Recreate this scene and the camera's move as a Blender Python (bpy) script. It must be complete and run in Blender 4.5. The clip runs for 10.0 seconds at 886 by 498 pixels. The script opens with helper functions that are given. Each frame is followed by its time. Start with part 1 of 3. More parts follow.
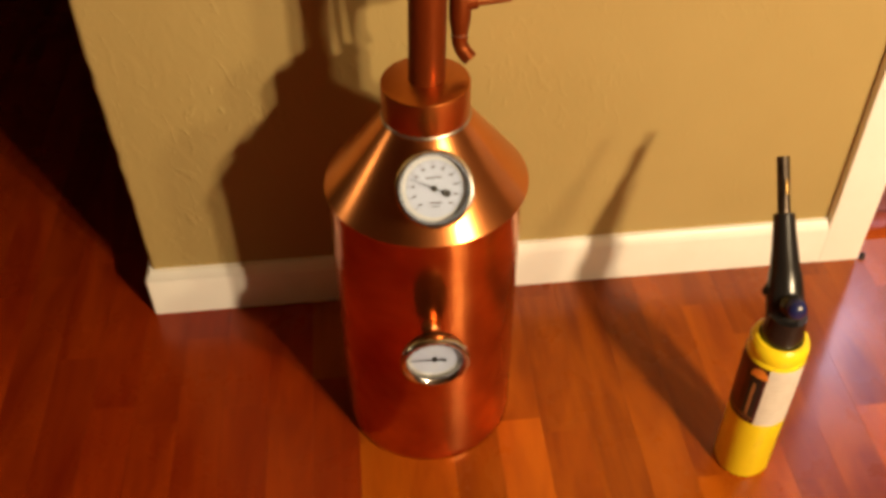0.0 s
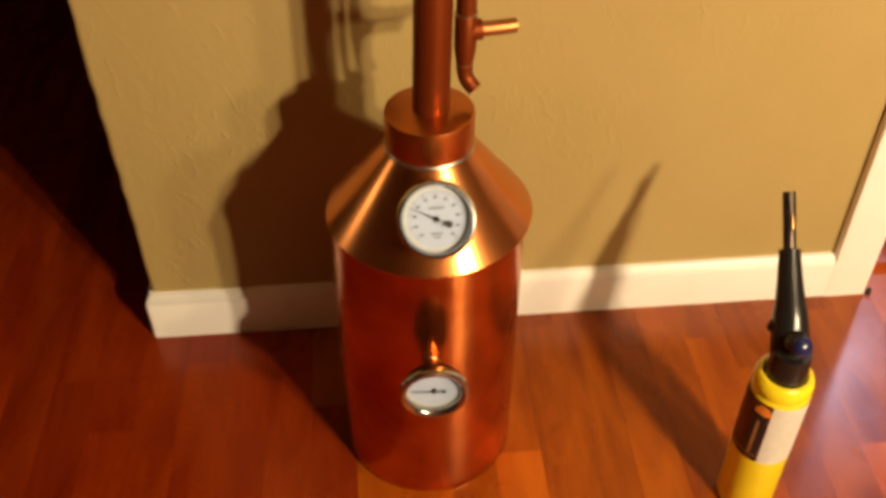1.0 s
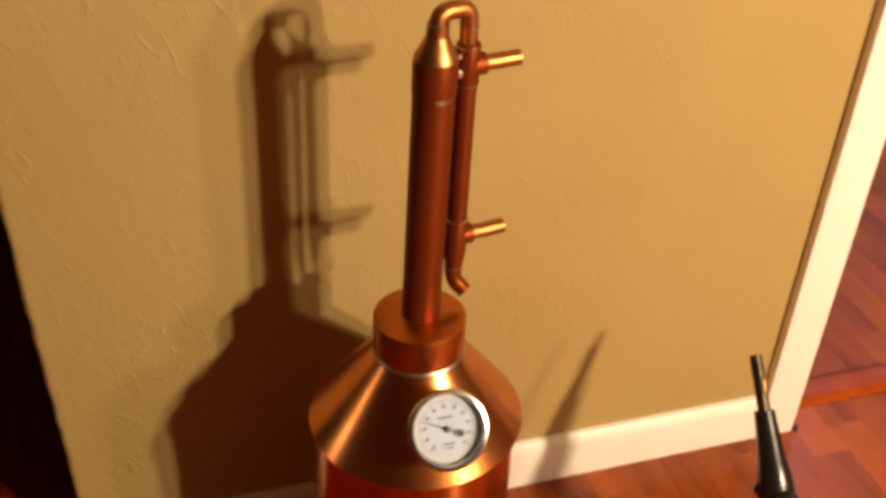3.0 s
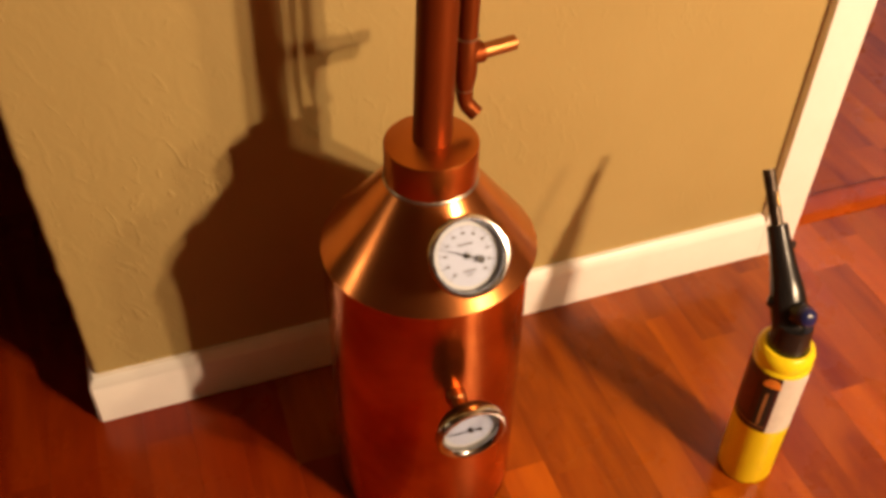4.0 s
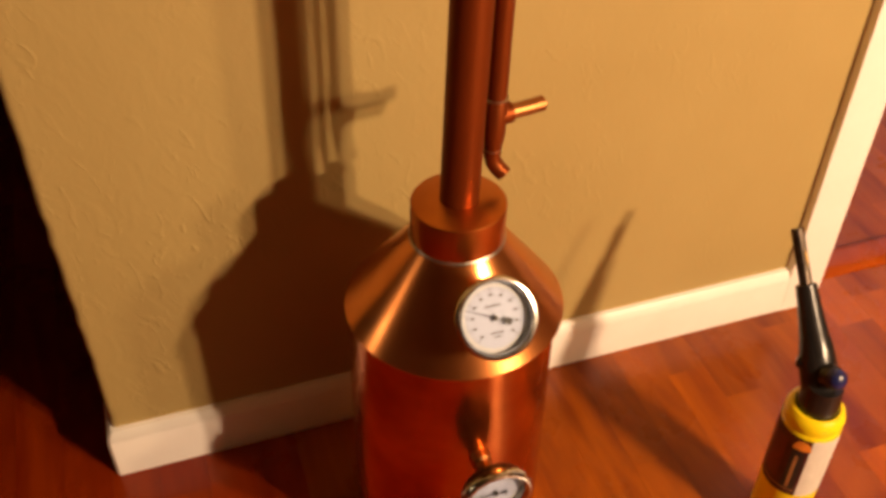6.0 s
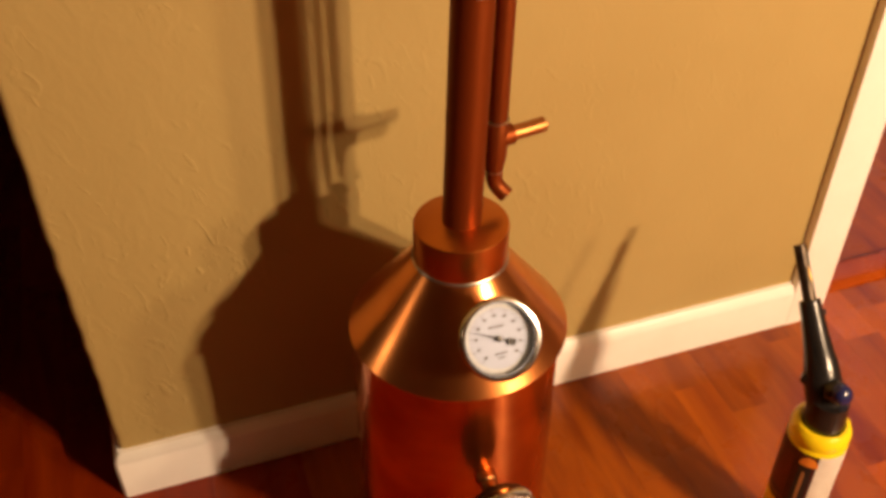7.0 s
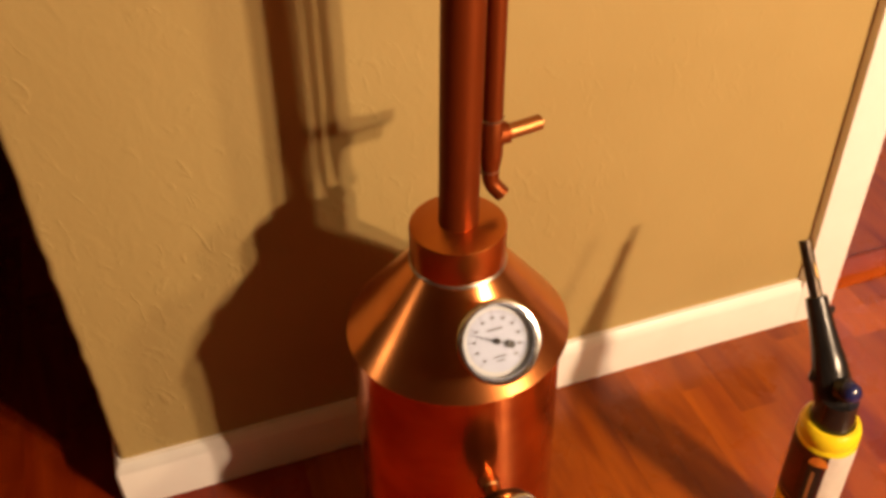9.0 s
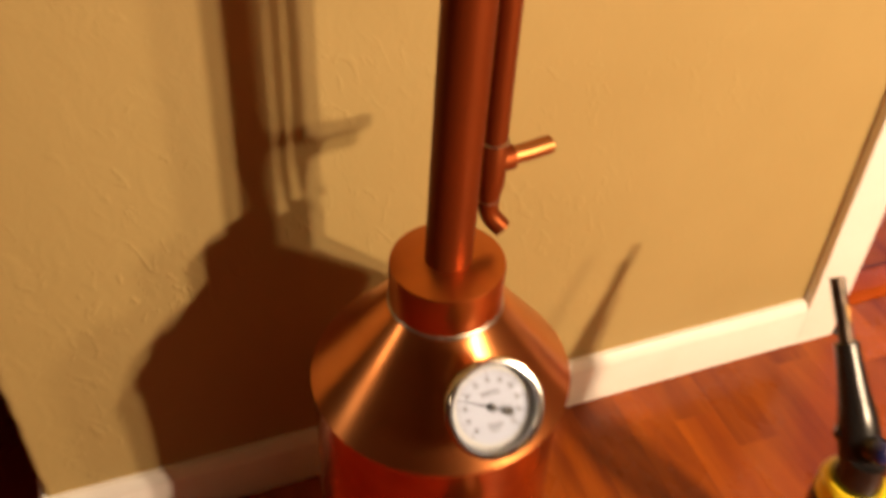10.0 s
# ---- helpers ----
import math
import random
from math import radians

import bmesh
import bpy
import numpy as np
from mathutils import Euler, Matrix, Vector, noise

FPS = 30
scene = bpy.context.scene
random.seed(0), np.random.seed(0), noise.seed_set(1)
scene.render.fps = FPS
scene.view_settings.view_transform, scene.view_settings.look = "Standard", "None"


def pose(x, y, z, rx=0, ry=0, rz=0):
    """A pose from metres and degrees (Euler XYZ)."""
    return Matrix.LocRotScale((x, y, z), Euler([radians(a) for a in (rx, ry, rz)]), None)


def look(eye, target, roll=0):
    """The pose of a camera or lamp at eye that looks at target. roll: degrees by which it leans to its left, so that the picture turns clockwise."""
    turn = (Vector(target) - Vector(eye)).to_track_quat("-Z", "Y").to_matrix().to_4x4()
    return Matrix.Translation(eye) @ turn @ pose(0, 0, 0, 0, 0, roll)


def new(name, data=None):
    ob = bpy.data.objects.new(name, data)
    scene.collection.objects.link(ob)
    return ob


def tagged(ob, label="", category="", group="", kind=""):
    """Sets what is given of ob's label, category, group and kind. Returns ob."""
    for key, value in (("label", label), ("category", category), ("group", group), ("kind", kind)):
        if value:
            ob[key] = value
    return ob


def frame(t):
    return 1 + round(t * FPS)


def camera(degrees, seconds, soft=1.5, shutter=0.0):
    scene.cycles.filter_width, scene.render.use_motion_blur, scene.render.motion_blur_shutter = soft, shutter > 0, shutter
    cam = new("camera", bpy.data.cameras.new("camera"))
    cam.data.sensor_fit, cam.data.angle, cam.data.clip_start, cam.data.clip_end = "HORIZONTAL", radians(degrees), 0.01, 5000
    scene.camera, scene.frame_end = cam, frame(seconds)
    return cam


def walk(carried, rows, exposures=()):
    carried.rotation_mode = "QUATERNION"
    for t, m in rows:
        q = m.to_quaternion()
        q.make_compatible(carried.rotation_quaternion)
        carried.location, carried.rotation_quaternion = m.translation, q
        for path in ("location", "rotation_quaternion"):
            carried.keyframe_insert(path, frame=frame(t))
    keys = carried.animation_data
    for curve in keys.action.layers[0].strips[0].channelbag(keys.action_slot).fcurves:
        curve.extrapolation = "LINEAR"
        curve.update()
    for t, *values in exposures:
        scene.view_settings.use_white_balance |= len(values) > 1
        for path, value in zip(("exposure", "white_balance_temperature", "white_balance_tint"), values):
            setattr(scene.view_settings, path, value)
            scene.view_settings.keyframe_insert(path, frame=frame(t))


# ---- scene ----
cam = camera(49.0, 10.0, soft=3.7, shutter=0.6)
PATH = [
    (0, (0.326, -1.004, 1.043), (0.446, 0.432, -0.344), -1.1),
    (0.5, (0.327, -0.996, 1.044), (0.446, 0.448, -0.334), -0.8),
    (1, (0.331, -0.992, 1.043), (0.443, 0.476, -0.311), -0.4),
    (1.3, (0.327, -0.987, 1.044), (0.444, 0.509, -0.278), -0.3),
    (1.5, (0.33, -0.982, 1.047), (0.443, 0.546, -0.239), -0.3),
    (1.8, (0.327, -0.968, 1.06), (0.45, 0.609, -0.164), -0.1),
    (2, (0.301, -0.957, 1.067), (0.48, 0.656, -0.1), 0.3),
    (2.2, (0.282, -0.942, 1.084), (0.51, 0.687, -0.055), 0.6),
    (3.3, (0.154, -0.885, 1.076), (0.694, 0.665, -0.067), 2.3),
    (3.5, (0.152, -0.871, 1.065), (0.691, 0.616, -0.159), 2.7),
    (3.7, (0.146, -0.885, 1.04), (0.673, 0.553, -0.247), 1.3),
    (4, (0.141, -0.881, 1.045), (0.64, 0.483, -0.33), 1.1),
    (4.5, (0.135, -0.877, 1.044), (0.63, 0.491, -0.329), 0.9),
    (5, (0.134, -0.87, 1.046), (0.627, 0.52, -0.306), 0.9),
    (5.5, (0.133, -0.864, 1.05), (0.625, 0.546, -0.281), 0.9),
    (5.7, (0.134, -0.861, 1.052), (0.625, 0.554, -0.274), 1.0),
    (6.8, (0.135, -0.856, 1.061), (0.624, 0.586, -0.236), 0.1),
    (7, (0.138, -0.857, 1.063), (0.623, 0.586, -0.234), -0.1),
    (7.5, (0.14, -0.859, 1.063), (0.618, 0.591, -0.229), -0.8),
    (8, (0.141, -0.86, 1.057), (0.612, 0.599, -0.227), -1.6),
    (8.5, (0.147, -0.861, 1.053), (0.608, 0.604, -0.228), -2.1),
    (9, (0.153, -0.85, 1.052), (0.62, 0.603, -0.24), -1.6),
    (9.3, (0.155, -0.831, 1.049), (0.64, 0.604, -0.257), -0.7),
    (9.5, (0.154, -0.823, 1.054), (0.653, 0.597, -0.263), 0.2),
    (9.8, (0.167, -0.775, 1.042), (0.69, 0.611, -0.301), 1.8),
    (10, (0.179, -0.699, 1.006), (0.711, 0.675, -0.347), 2.2),
]
walk(cam, [(t, look(eye, target, roll)) for t, eye, target, roll in PATH],
     exposures=[(0, -0.02, 6450, 18), (1.5, 0.02, 6250, 14), (2.2, -0.01, 6300, 17), (3.3, -0.06, 6450, 26), (3.7, 0.01, 6620, 29), (4.5, 0.01, 7180, 35), (7, -0.06, 7030, 33), (9, 0.02, 6720, 32), (9.5, 0.05, 6500, 30), (10, 0.14, 6430, 28)])

# ---- light ----
world = bpy.data.worlds.new("world")
scene.world = world
world.use_nodes = True
world.node_tree.nodes["Background"].inputs[0].default_value = (0.9, 0.6, 0.35, 1)
world.node_tree.nodes["Background"].inputs[1].default_value = 0.0


def bulb(name, place, watts, colour, radius):
    lamp = bpy.data.lights.new(name, "POINT")
    lamp.energy, lamp.color, lamp.shadow_soft_size = watts, colour, radius
    new(name, lamp).matrix_world = Matrix.Translation(place)


WARM = (1.0, 0.78, 0.43)
bulb("room_bulb", (1.321, -1.615, 1.335), 102, (1.0, 0.785, 0.46), 0.030)
bulb("room_bulb", (1.304, -1.783, 1.282), 105, WARM, 0.028)
bulb("room_bulb", (1.667, -1.681, 1.251), 50, (1.0, 0.78, 0.40), 0.050)
bulb("next_room_lamp", (2.20, 1.72, 2.26), 42, (0.78, 0.78, 1.0), 0.07)
# Unseen spot, its beam kept to the still, added for the cone's left streak.
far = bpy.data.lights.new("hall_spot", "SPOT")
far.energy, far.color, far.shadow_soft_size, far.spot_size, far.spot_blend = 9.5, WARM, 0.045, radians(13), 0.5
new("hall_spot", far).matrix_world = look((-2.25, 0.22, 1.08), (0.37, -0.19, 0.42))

# ---- materials ----


def material(name, rough=0.5, metal=0.0):
    m = bpy.data.materials.new(name)
    m.use_nodes = True
    n = m.node_tree.nodes
    b = n["Principled BSDF"]
    b.inputs["Roughness"].default_value = rough
    b.inputs["Metallic"].default_value = metal
    return m, m.node_tree, b


def node(tree, kind, **values):
    n = tree.nodes.new(kind)
    for key, value in values.items():
        if key in n.inputs:
            n.inputs[key].default_value = value
        else:
            setattr(n, key, value)
    return n


def mapped(tree, scale, rotation=(0, 0, 0), space="Object"):
    c = node(tree, "ShaderNodeTexCoord")
    m = node(tree, "ShaderNodeMapping", Scale=scale, Rotation=rotation)
    tree.links.new(c.outputs[space], m.inputs["Vector"])
    return m.outputs["Vector"]


def world_mapped(tree, scale, rotation=(0, 0, 0)):
    c = node(tree, "ShaderNodeNewGeometry")
    m = node(tree, "ShaderNodeMapping", Scale=scale, Rotation=rotation)
    tree.links.new(c.outputs["Position"], m.inputs["Vector"])
    return m.outputs["Vector"]


def trowelled(tree, length, lean_degrees):
    """World coordinates drawn out along a slanted line on the wall."""
    c = node(tree, "ShaderNodeNewGeometry")
    m = node(tree, "ShaderNodeMapping", vector_type="TEXTURE", Scale=(1, 1, length), Rotation=(0, radians(lean_degrees), 0))
    tree.links.new(c.outputs["Position"], m.inputs["Vector"])
    return m.outputs["Vector"]


def noise_of(tree, vector, scale, detail=4.0, rough=0.55, distortion=0.0):
    n = node(tree, "ShaderNodeTexNoise", Scale=scale, Detail=detail, Roughness=rough, Distortion=distortion)
    tree.links.new(vector, n.inputs["Vector"])
    return n.outputs["Fac"]


def ramp(tree, fac, stops):
    r = tree.nodes.new("ShaderNodeValToRGB")
    while len(r.color_ramp.elements) < len(stops):
        r.color_ramp.elements.new(0.5)
    for e, (p, c) in zip(r.color_ramp.elements, stops):
        e.position, e.color = p, (*c, 1) if len(c) == 3 else c
    tree.links.new(fac, r.inputs["Fac"])
    return r.outputs["Color"]


def span(tree, fac, a, b, lo=0.0, hi=1.0):
    r = node(tree, "ShaderNodeMapRange", **{"From Min": a, "From Max": b, "To Min": lo, "To Max": hi})
    tree.links.new(fac, r.inputs["Value"])
    return r.outputs["Result"]


def maths(tree, op, a, b):
    m = node(tree, "ShaderNodeMath", operation=op)
    for k, v in enumerate((a, b)):
        if isinstance(v, (int, float)):
            m.inputs[k].default_value = v
        else:
            tree.links.new(v, m.inputs[k])
    return m.outputs[0]


def blend(tree, fac, a, b, mode="MIX"):
    m = node(tree, "ShaderNodeMix", data_type="RGBA", blend_type=mode)
    for slot, v in ((0, fac), (6, a), (7, b)):
        if isinstance(v, (int, float)):
            m.inputs[slot].default_value = v
        elif isinstance(v, tuple):
            m.inputs[slot].default_value = (*v, 1)
        else:
            tree.links.new(v, m.inputs[slot])
    return m.outputs[2]


def bump(tree, b, height, strength, distance):
    n = node(tree, "ShaderNodeBump", Strength=strength, Distance=distance)
    tree.links.new(height, n.inputs["Height"])
    tree.links.new(n.outputs["Normal"], b.inputs["Normal"])


def make_wall():
    m, t, b = material("tan_wall_paint", 0.62)
    v = world_mapped(t, (1, 1, 1))
    strokes = trowelled(t, 2.3, -19)
    a = noise_of(t, strokes, 62, 3, 0.5, 1.3)
    place = node(t, "ShaderNodeSeparateXYZ")
    t.links.new(v, place.inputs[0])
    worked = span(t, place.outputs["X"], 0.95, 0.15, 0.3, 1.0)
    where = maths(t, "MULTIPLY", span(t, noise_of(t, v, 7.5, 2, 0.5), 0.42, 0.62), worked)
    peel = noise_of(t, v, 210, 2, 0.5)
    lumps = noise_of(t, trowelled(t, 1.6, -17), 30, 4, 0.55, 0.7)
    ridge = maths(t, "MULTIPLY", span(t, a, 0.56, 0.72), where)
    height = maths(t, "ADD", maths(t, "ADD", maths(t, "MULTIPLY", ridge, 0.8), maths(t, "MULTIPLY", maths(t, "MULTIPLY", lumps, worked), 1.15)), maths(t, "MULTIPLY", peel, 0.07))
    bump(t, b, height, 0.55, 0.0018)
    tone = noise_of(t, v, 2.3, 5, 0.6)
    t.links.new(ramp(t, tone, [(0.3, (0.382, 0.280, 0.104)), (0.7, (0.430, 0.320, 0.126))]), b.inputs["Base Color"])
    b.inputs["Specular IOR Level"].default_value = 0.35
    return m


def make_trim():
    m, t, b = material("white_trim_paint", 0.38)
    v = world_mapped(t, (1, 1, 1))
    t.links.new(ramp(t, noise_of(t, v, 14, 5, 0.6), [(0.3, (0.85, 0.84, 0.80)), (0.7, (0.90, 0.89, 0.86))]), b.inputs["Base Color"])
    bump(t, b, noise_of(t, world_mapped(t, (1, 6, 6)), 40, 2), 0.12, 0.0008)
    return m


def make_wood(name, dark, light):
    m, t, b = material(name, 0.2)
    info = node(t, "ShaderNodeObjectInfo")
    geo = node(t, "ShaderNodeNewGeometry")
    rnd = maths(t, "FRACT", maths(t, "ADD", info.outputs["Random"], geo.outputs["Random Per Island"]), 0.0)
    shift = node(t, "ShaderNodeCombineXYZ")
    t.links.new(maths(t, "MULTIPLY", rnd, 9.0), shift.inputs["X"])
    t.links.new(maths(t, "MULTIPLY", rnd, 37.0), shift.inputs["Y"])
    add = node(t, "ShaderNodeVectorMath", operation="ADD")
    t.links.new(geo.outputs["Position"], add.inputs[0])
    t.links.new(shift.outputs[0], add.inputs[1])
    m1 = node(t, "ShaderNodeMapping", Scale=(17, 1.9, 1))
    m2 = node(t, "ShaderNodeMapping", Scale=(5.5, 1.3, 1))
    for mm in (m1, m2):
        t.links.new(add.outputs[0], mm.inputs["Vector"])
    grain = noise_of(t, m1.outputs[0], 3.5, 6, 0.62, 0.4)
    figure = noise_of(t, m2.outputs[0], 2.0, 4, 0.55, 1.3)
    both = maths(t, "ADD", maths(t, "MULTIPLY", grain, 0.24), maths(t, "MULTIPLY", figure, 0.76))
    col = ramp(t, both, [(0.34, dark), (0.66, light)])
    tone = span(t, rnd, 0, 1, 0.84, 1.14)
    grey = node(t, "ShaderNodeCombineXYZ")
    for k in range(3):
        t.links.new(tone, grey.inputs[k])
    t.links.new(blend(t, 1.0, col, grey.outputs[0], "MULTIPLY"), b.inputs["Base Color"])
    t.links.new(span(t, noise_of(t, world_mapped(t, (1, 1, 1)), 11, 5, 0.6), 0.3, 0.7, 0.24, 0.34), b.inputs["Roughness"])
    b.inputs["Specular IOR Level"].default_value = 0.2
    b.inputs["Coat Weight"].default_value, b.inputs["Coat Roughness"].default_value = 0.3, 0.2
    bump(t, b, grain, 0.04, 0.0005)
    return m


def make_copper(name, colour, worn, rough, brushed, tarnish=0.5, grain=0.0, dents=0.0, clear=None, share=0.5, film=0.0, oxide=(0.30, 0.062, 0.012)):
    """Copper: a soft brushed sheen, over part of it a clearer one (clear: its roughness, share: how much), and a dull oxide film."""
    m, t, b = material(name, rough, 1.0)
    v = mapped(t, (1, 1, 1))
    blotch = noise_of(t, v, 8, 3, 0.5, 0.3)
    fine = noise_of(t, mapped(t, brushed), 60, 3, 0.6)
    mixed = maths(t, "ADD", maths(t, "MULTIPLY", blotch, 0.94), maths(t, "MULTIPLY", fine, 0.06))
    tint = ramp(t, mixed, [(0.42 - 0.25 * tarnish, worn), (0.68, colour)])
    t.links.new(tint, b.inputs["Base Color"])
    t.links.new(span(t, mixed, 0.3, 0.7, rough * 1.25, rough * 0.8), b.inputs["Roughness"])
    if dents:
        bump(t, b, noise_of(t, mapped(t, (1, 1, 0.6)), 17, 2, 0.5), dents, 0.0016)
    if grain:
        # brushed round the axis, so that highlights run up and down
        b.inputs["Anisotropic"].default_value, b.inputs["Anisotropic Rotation"].default_value = grain, 0.25
        turned = node(t, "ShaderNodeTangent", direction_type="RADIAL", axis="Z")
        t.links.new(turned.outputs[0], b.inputs["Tangent"])
    out = t.nodes["Material Output"].inputs["Surface"]
    top = b.outputs[0]
    if clear:
        c = node(t, "ShaderNodeBsdfPrincipled", Metallic=1.0, Roughness=clear)
        t.links.new(tint, c.inputs["Base Color"])
        smear = span(t, noise_of(t, mapped(t, (1, 1, 0.5)), 14, 4, 0.6), 0.3, 0.7, clear * 0.8, clear * 1.5)
        t.links.new(smear, c.inputs["Roughness"])
        if dents:
            bump(t, c, noise_of(t, mapped(t, (1, 1, 0.6)), 17, 2, 0.5), dents, 0.0008)
        mix = node(t, "ShaderNodeMixShader")
        mix.inputs[0].default_value = share
        t.links.new(top, mix.inputs[1])
        t.links.new(c.outputs[0], mix.inputs[2])
        top = mix.outputs[0]
    if film:
        d = node(t, "ShaderNodeBsdfPrincipled", Roughness=0.55)
        d.inputs["Specular IOR Level"].default_value = 0.12
        dull = tuple(k * 0.7 for k in oxide)
        t.links.new(ramp(t, noise_of(t, mapped(t, (1, 1, 0.35)), 22, 4, 0.6), [(0.3, dull), (0.7, oxide)]), d.inputs["Base Color"])
        mix = node(t, "ShaderNodeMixShader")
        mix.inputs[0].default_value = film
        t.links.new(top, mix.inputs[1])
        t.links.new(d.outputs[0], mix.inputs[2])
        top = mix.outputs[0]
    t.links.new(top, out)
    return m


def make_plain(name, colour, rough, metal=0.0, spec=0.5, vary=0.12, scale=40):
    m, t, b = material(name, rough, metal)
    lo = tuple(c * (1 - vary) for c in colour)
    hi = tuple(min(1, c * (1 + vary)) for c in colour)
    f = noise_of(t, mapped(t, (1, 1, 1)), scale, 4, 0.6)
    t.links.new(ramp(t, f, [(0.35, lo), (0.65, hi)]), b.inputs["Base Color"])
    b.inputs["Specular IOR Level"].default_value = spec
    return m


def make_glass():
    m, t, b = material("clear_glass", 0.03)
    b.inputs["Transmission Weight"].default_value = 1.0
    b.inputs["IOR"].default_value = 1.05
    return m


WALL, TRIM = make_wall(), make_trim()
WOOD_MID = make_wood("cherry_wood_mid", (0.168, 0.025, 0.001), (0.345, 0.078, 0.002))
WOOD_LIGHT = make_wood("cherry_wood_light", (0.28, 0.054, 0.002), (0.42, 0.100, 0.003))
# Wood for the dimmer left side: the weaker light is put into its colour.
WOOD_DIM_SIDE = make_wood("cherry_wood_dim_side", (0.165, 0.012, 0.001), (0.285, 0.034, 0.001))
THRESHOLD = make_wood("threshold_wood", (0.31, 0.045, 0.002), (0.42, 0.072, 0.004))
GAP = make_plain("floor_gap", (0.05, 0.012, 0.004), 0.8)
# Unseen ceiling and walls, darkened so little bounce light fills the shadows.
LOW_BOUNCE_CEILING = make_plain("low_bounce_ceiling_paint", (0.11, 0.062, 0.024), 0.85, scale=6)
LOW_BOUNCE_WALL = make_plain("low_bounce_wall_paint", (0.055, 0.024, 0.009), 0.7, scale=5)
PALE_WALL = make_plain("pale_wall_paint", (0.80, 0.78, 0.77), 0.7, scale=5)
COPPER_BODY = make_copper("copper_body", (0.84, 0.315, 0.080), (0.43, 0.098, 0.015), 0.36, (0.5, 0.5, 2), 0.35, 0.25, 0.2, clear=0.15, share=0.72)
COPPER_CONE = make_copper("copper_cone", (0.80, 0.318, 0.106), (0.62, 0.204, 0.051), 0.34, (2, 2, 2), 0.45, 0.45, 0.06, clear=0.16, share=0.4)
COPPER_PIPE = make_copper("copper_pipe", (0.28, 0.074, 0.015), (0.185, 0.041, 0.008), 0.42, (3, 3, 0.5), 0.5, 0.4, film=0.5, oxide=(0.16, 0.027, 0.003))
COPPER_BRIGHT = make_copper("copper_bright", (0.53, 0.25, 0.090), (0.35, 0.139, 0.043), 0.36, (1, 1, 1), 0.8, 0.0, 0.5)
COPPER_COLLAR = make_copper("copper_collar", (0.58, 0.196, 0.044), (0.41, 0.122, 0.025), 0.34, (1, 1, 2), 0.5, 0.3, clear=0.29, share=0.5)
SOLDER = make_plain("solder", (0.46, 0.42, 0.35), 0.36, 1.0, vary=0.25, scale=90)
SOLDER_DROP = make_plain("glint_solder_drop", (0.95, 0.94, 0.92), 0.33, 1.0, vary=0.05)
CHROME = make_plain("stainless_steel", (0.60, 0.585, 0.56), 0.14, 1.0, vary=0.06)
# Shade put into the metal, so the lower dial's mirror image looks unlit.
CASE_BACK_SHADED = make_plain("shaded_case_back", (0.10, 0.085, 0.07), 0.42, 1.0)
CASE_DARK = make_plain("gauge_case_inside", (0.36, 0.335, 0.30), 0.38, 1.0)
DIAL = make_plain("white_dial_enamel", (0.385, 0.455, 0.64), 0.5, vary=0.03)
DIAL_GREY = make_plain("pale_grey_dial_ring", (0.46, 0.49, 0.53), 0.5, vary=0.04)
INK = make_plain("black_ink", (0.012, 0.011, 0.011), 0.5)
GREY_INK = make_plain("grey_print", (0.12, 0.125, 0.13), 0.6)
FAINT_INK = make_plain("faint_grey_print", (0.40, 0.44, 0.52), 0.6)
GLASS = make_glass()
YELLOW = make_plain("yellow_enamel", (0.80, 0.61, 0.009), 0.28, vary=0.05, scale=18)
BLACK_PLASTIC = make_plain("black_plastic", (0.011, 0.010, 0.010), 0.25, vary=0.2)
BURNT_STEEL = make_plain("burnt_steel_tube", (0.055, 0.04, 0.03), 0.36, 0.85, vary=0.4, scale=70)
BRASS = make_plain("brass", (0.45, 0.27, 0.09), 0.42, 1.0)
BLUE_PLASTIC = make_plain("blue_plastic", (0.010, 0.014, 0.075), 0.25, vary=0.15)
LABEL_DARK = make_plain("dark_label_print", (0.045, 0.008, 0.008), 0.4, vary=0.5, scale=60)
LABEL_MAROON = make_plain("maroon_label_print", (0.10, 0.013, 0.009), 0.4, vary=0.4, scale=70)
LABEL_ORANGE = make_plain("orange_label_print", (0.75, 0.25, 0.03), 0.4, vary=0.2)
LABEL_BROWN = make_plain("brown_label_print", (0.36, 0.17, 0.06), 0.4, vary=0.3)
LABEL_GREY = make_plain("pale_text_print", (0.58, 0.52, 0.45), 0.45)
LABEL_WHITE = make_plain("white_label_print", (0.62, 0.58, 0.53), 0.45, vary=0.06)
DARK_BIT = make_plain("plain_dark_bit", (0.02, 0.018, 0.017), 0.7)

# ---- mesh helpers ----


def finish(bm, angle=38):
    bmesh.ops.recalc_face_normals(bm, faces=bm.faces[:])
    for f in bm.faces:
        f.smooth = True
    for e in bm.edges:
        if len(e.link_faces) == 2 and e.calc_face_angle(0) > radians(angle):
            e.smooth = False
    return bm


def mesh_of(name, bm, mat):
    me = bpy.data.meshes.new(name)
    bm.to_mesh(me)
    bm.free()
    me.materials.append(mat)
    return me


def part(name, bm, mat, parent, label=""):
    ob = new(name, mesh_of(name, finish(bm), mat))
    ob.parent = parent
    return tagged(ob, label)


def thing(name, bm, mat, label, category, kind="", group=""):
    return tagged(new(name, mesh_of(name, finish(bm), mat)), label, category, group, kind)


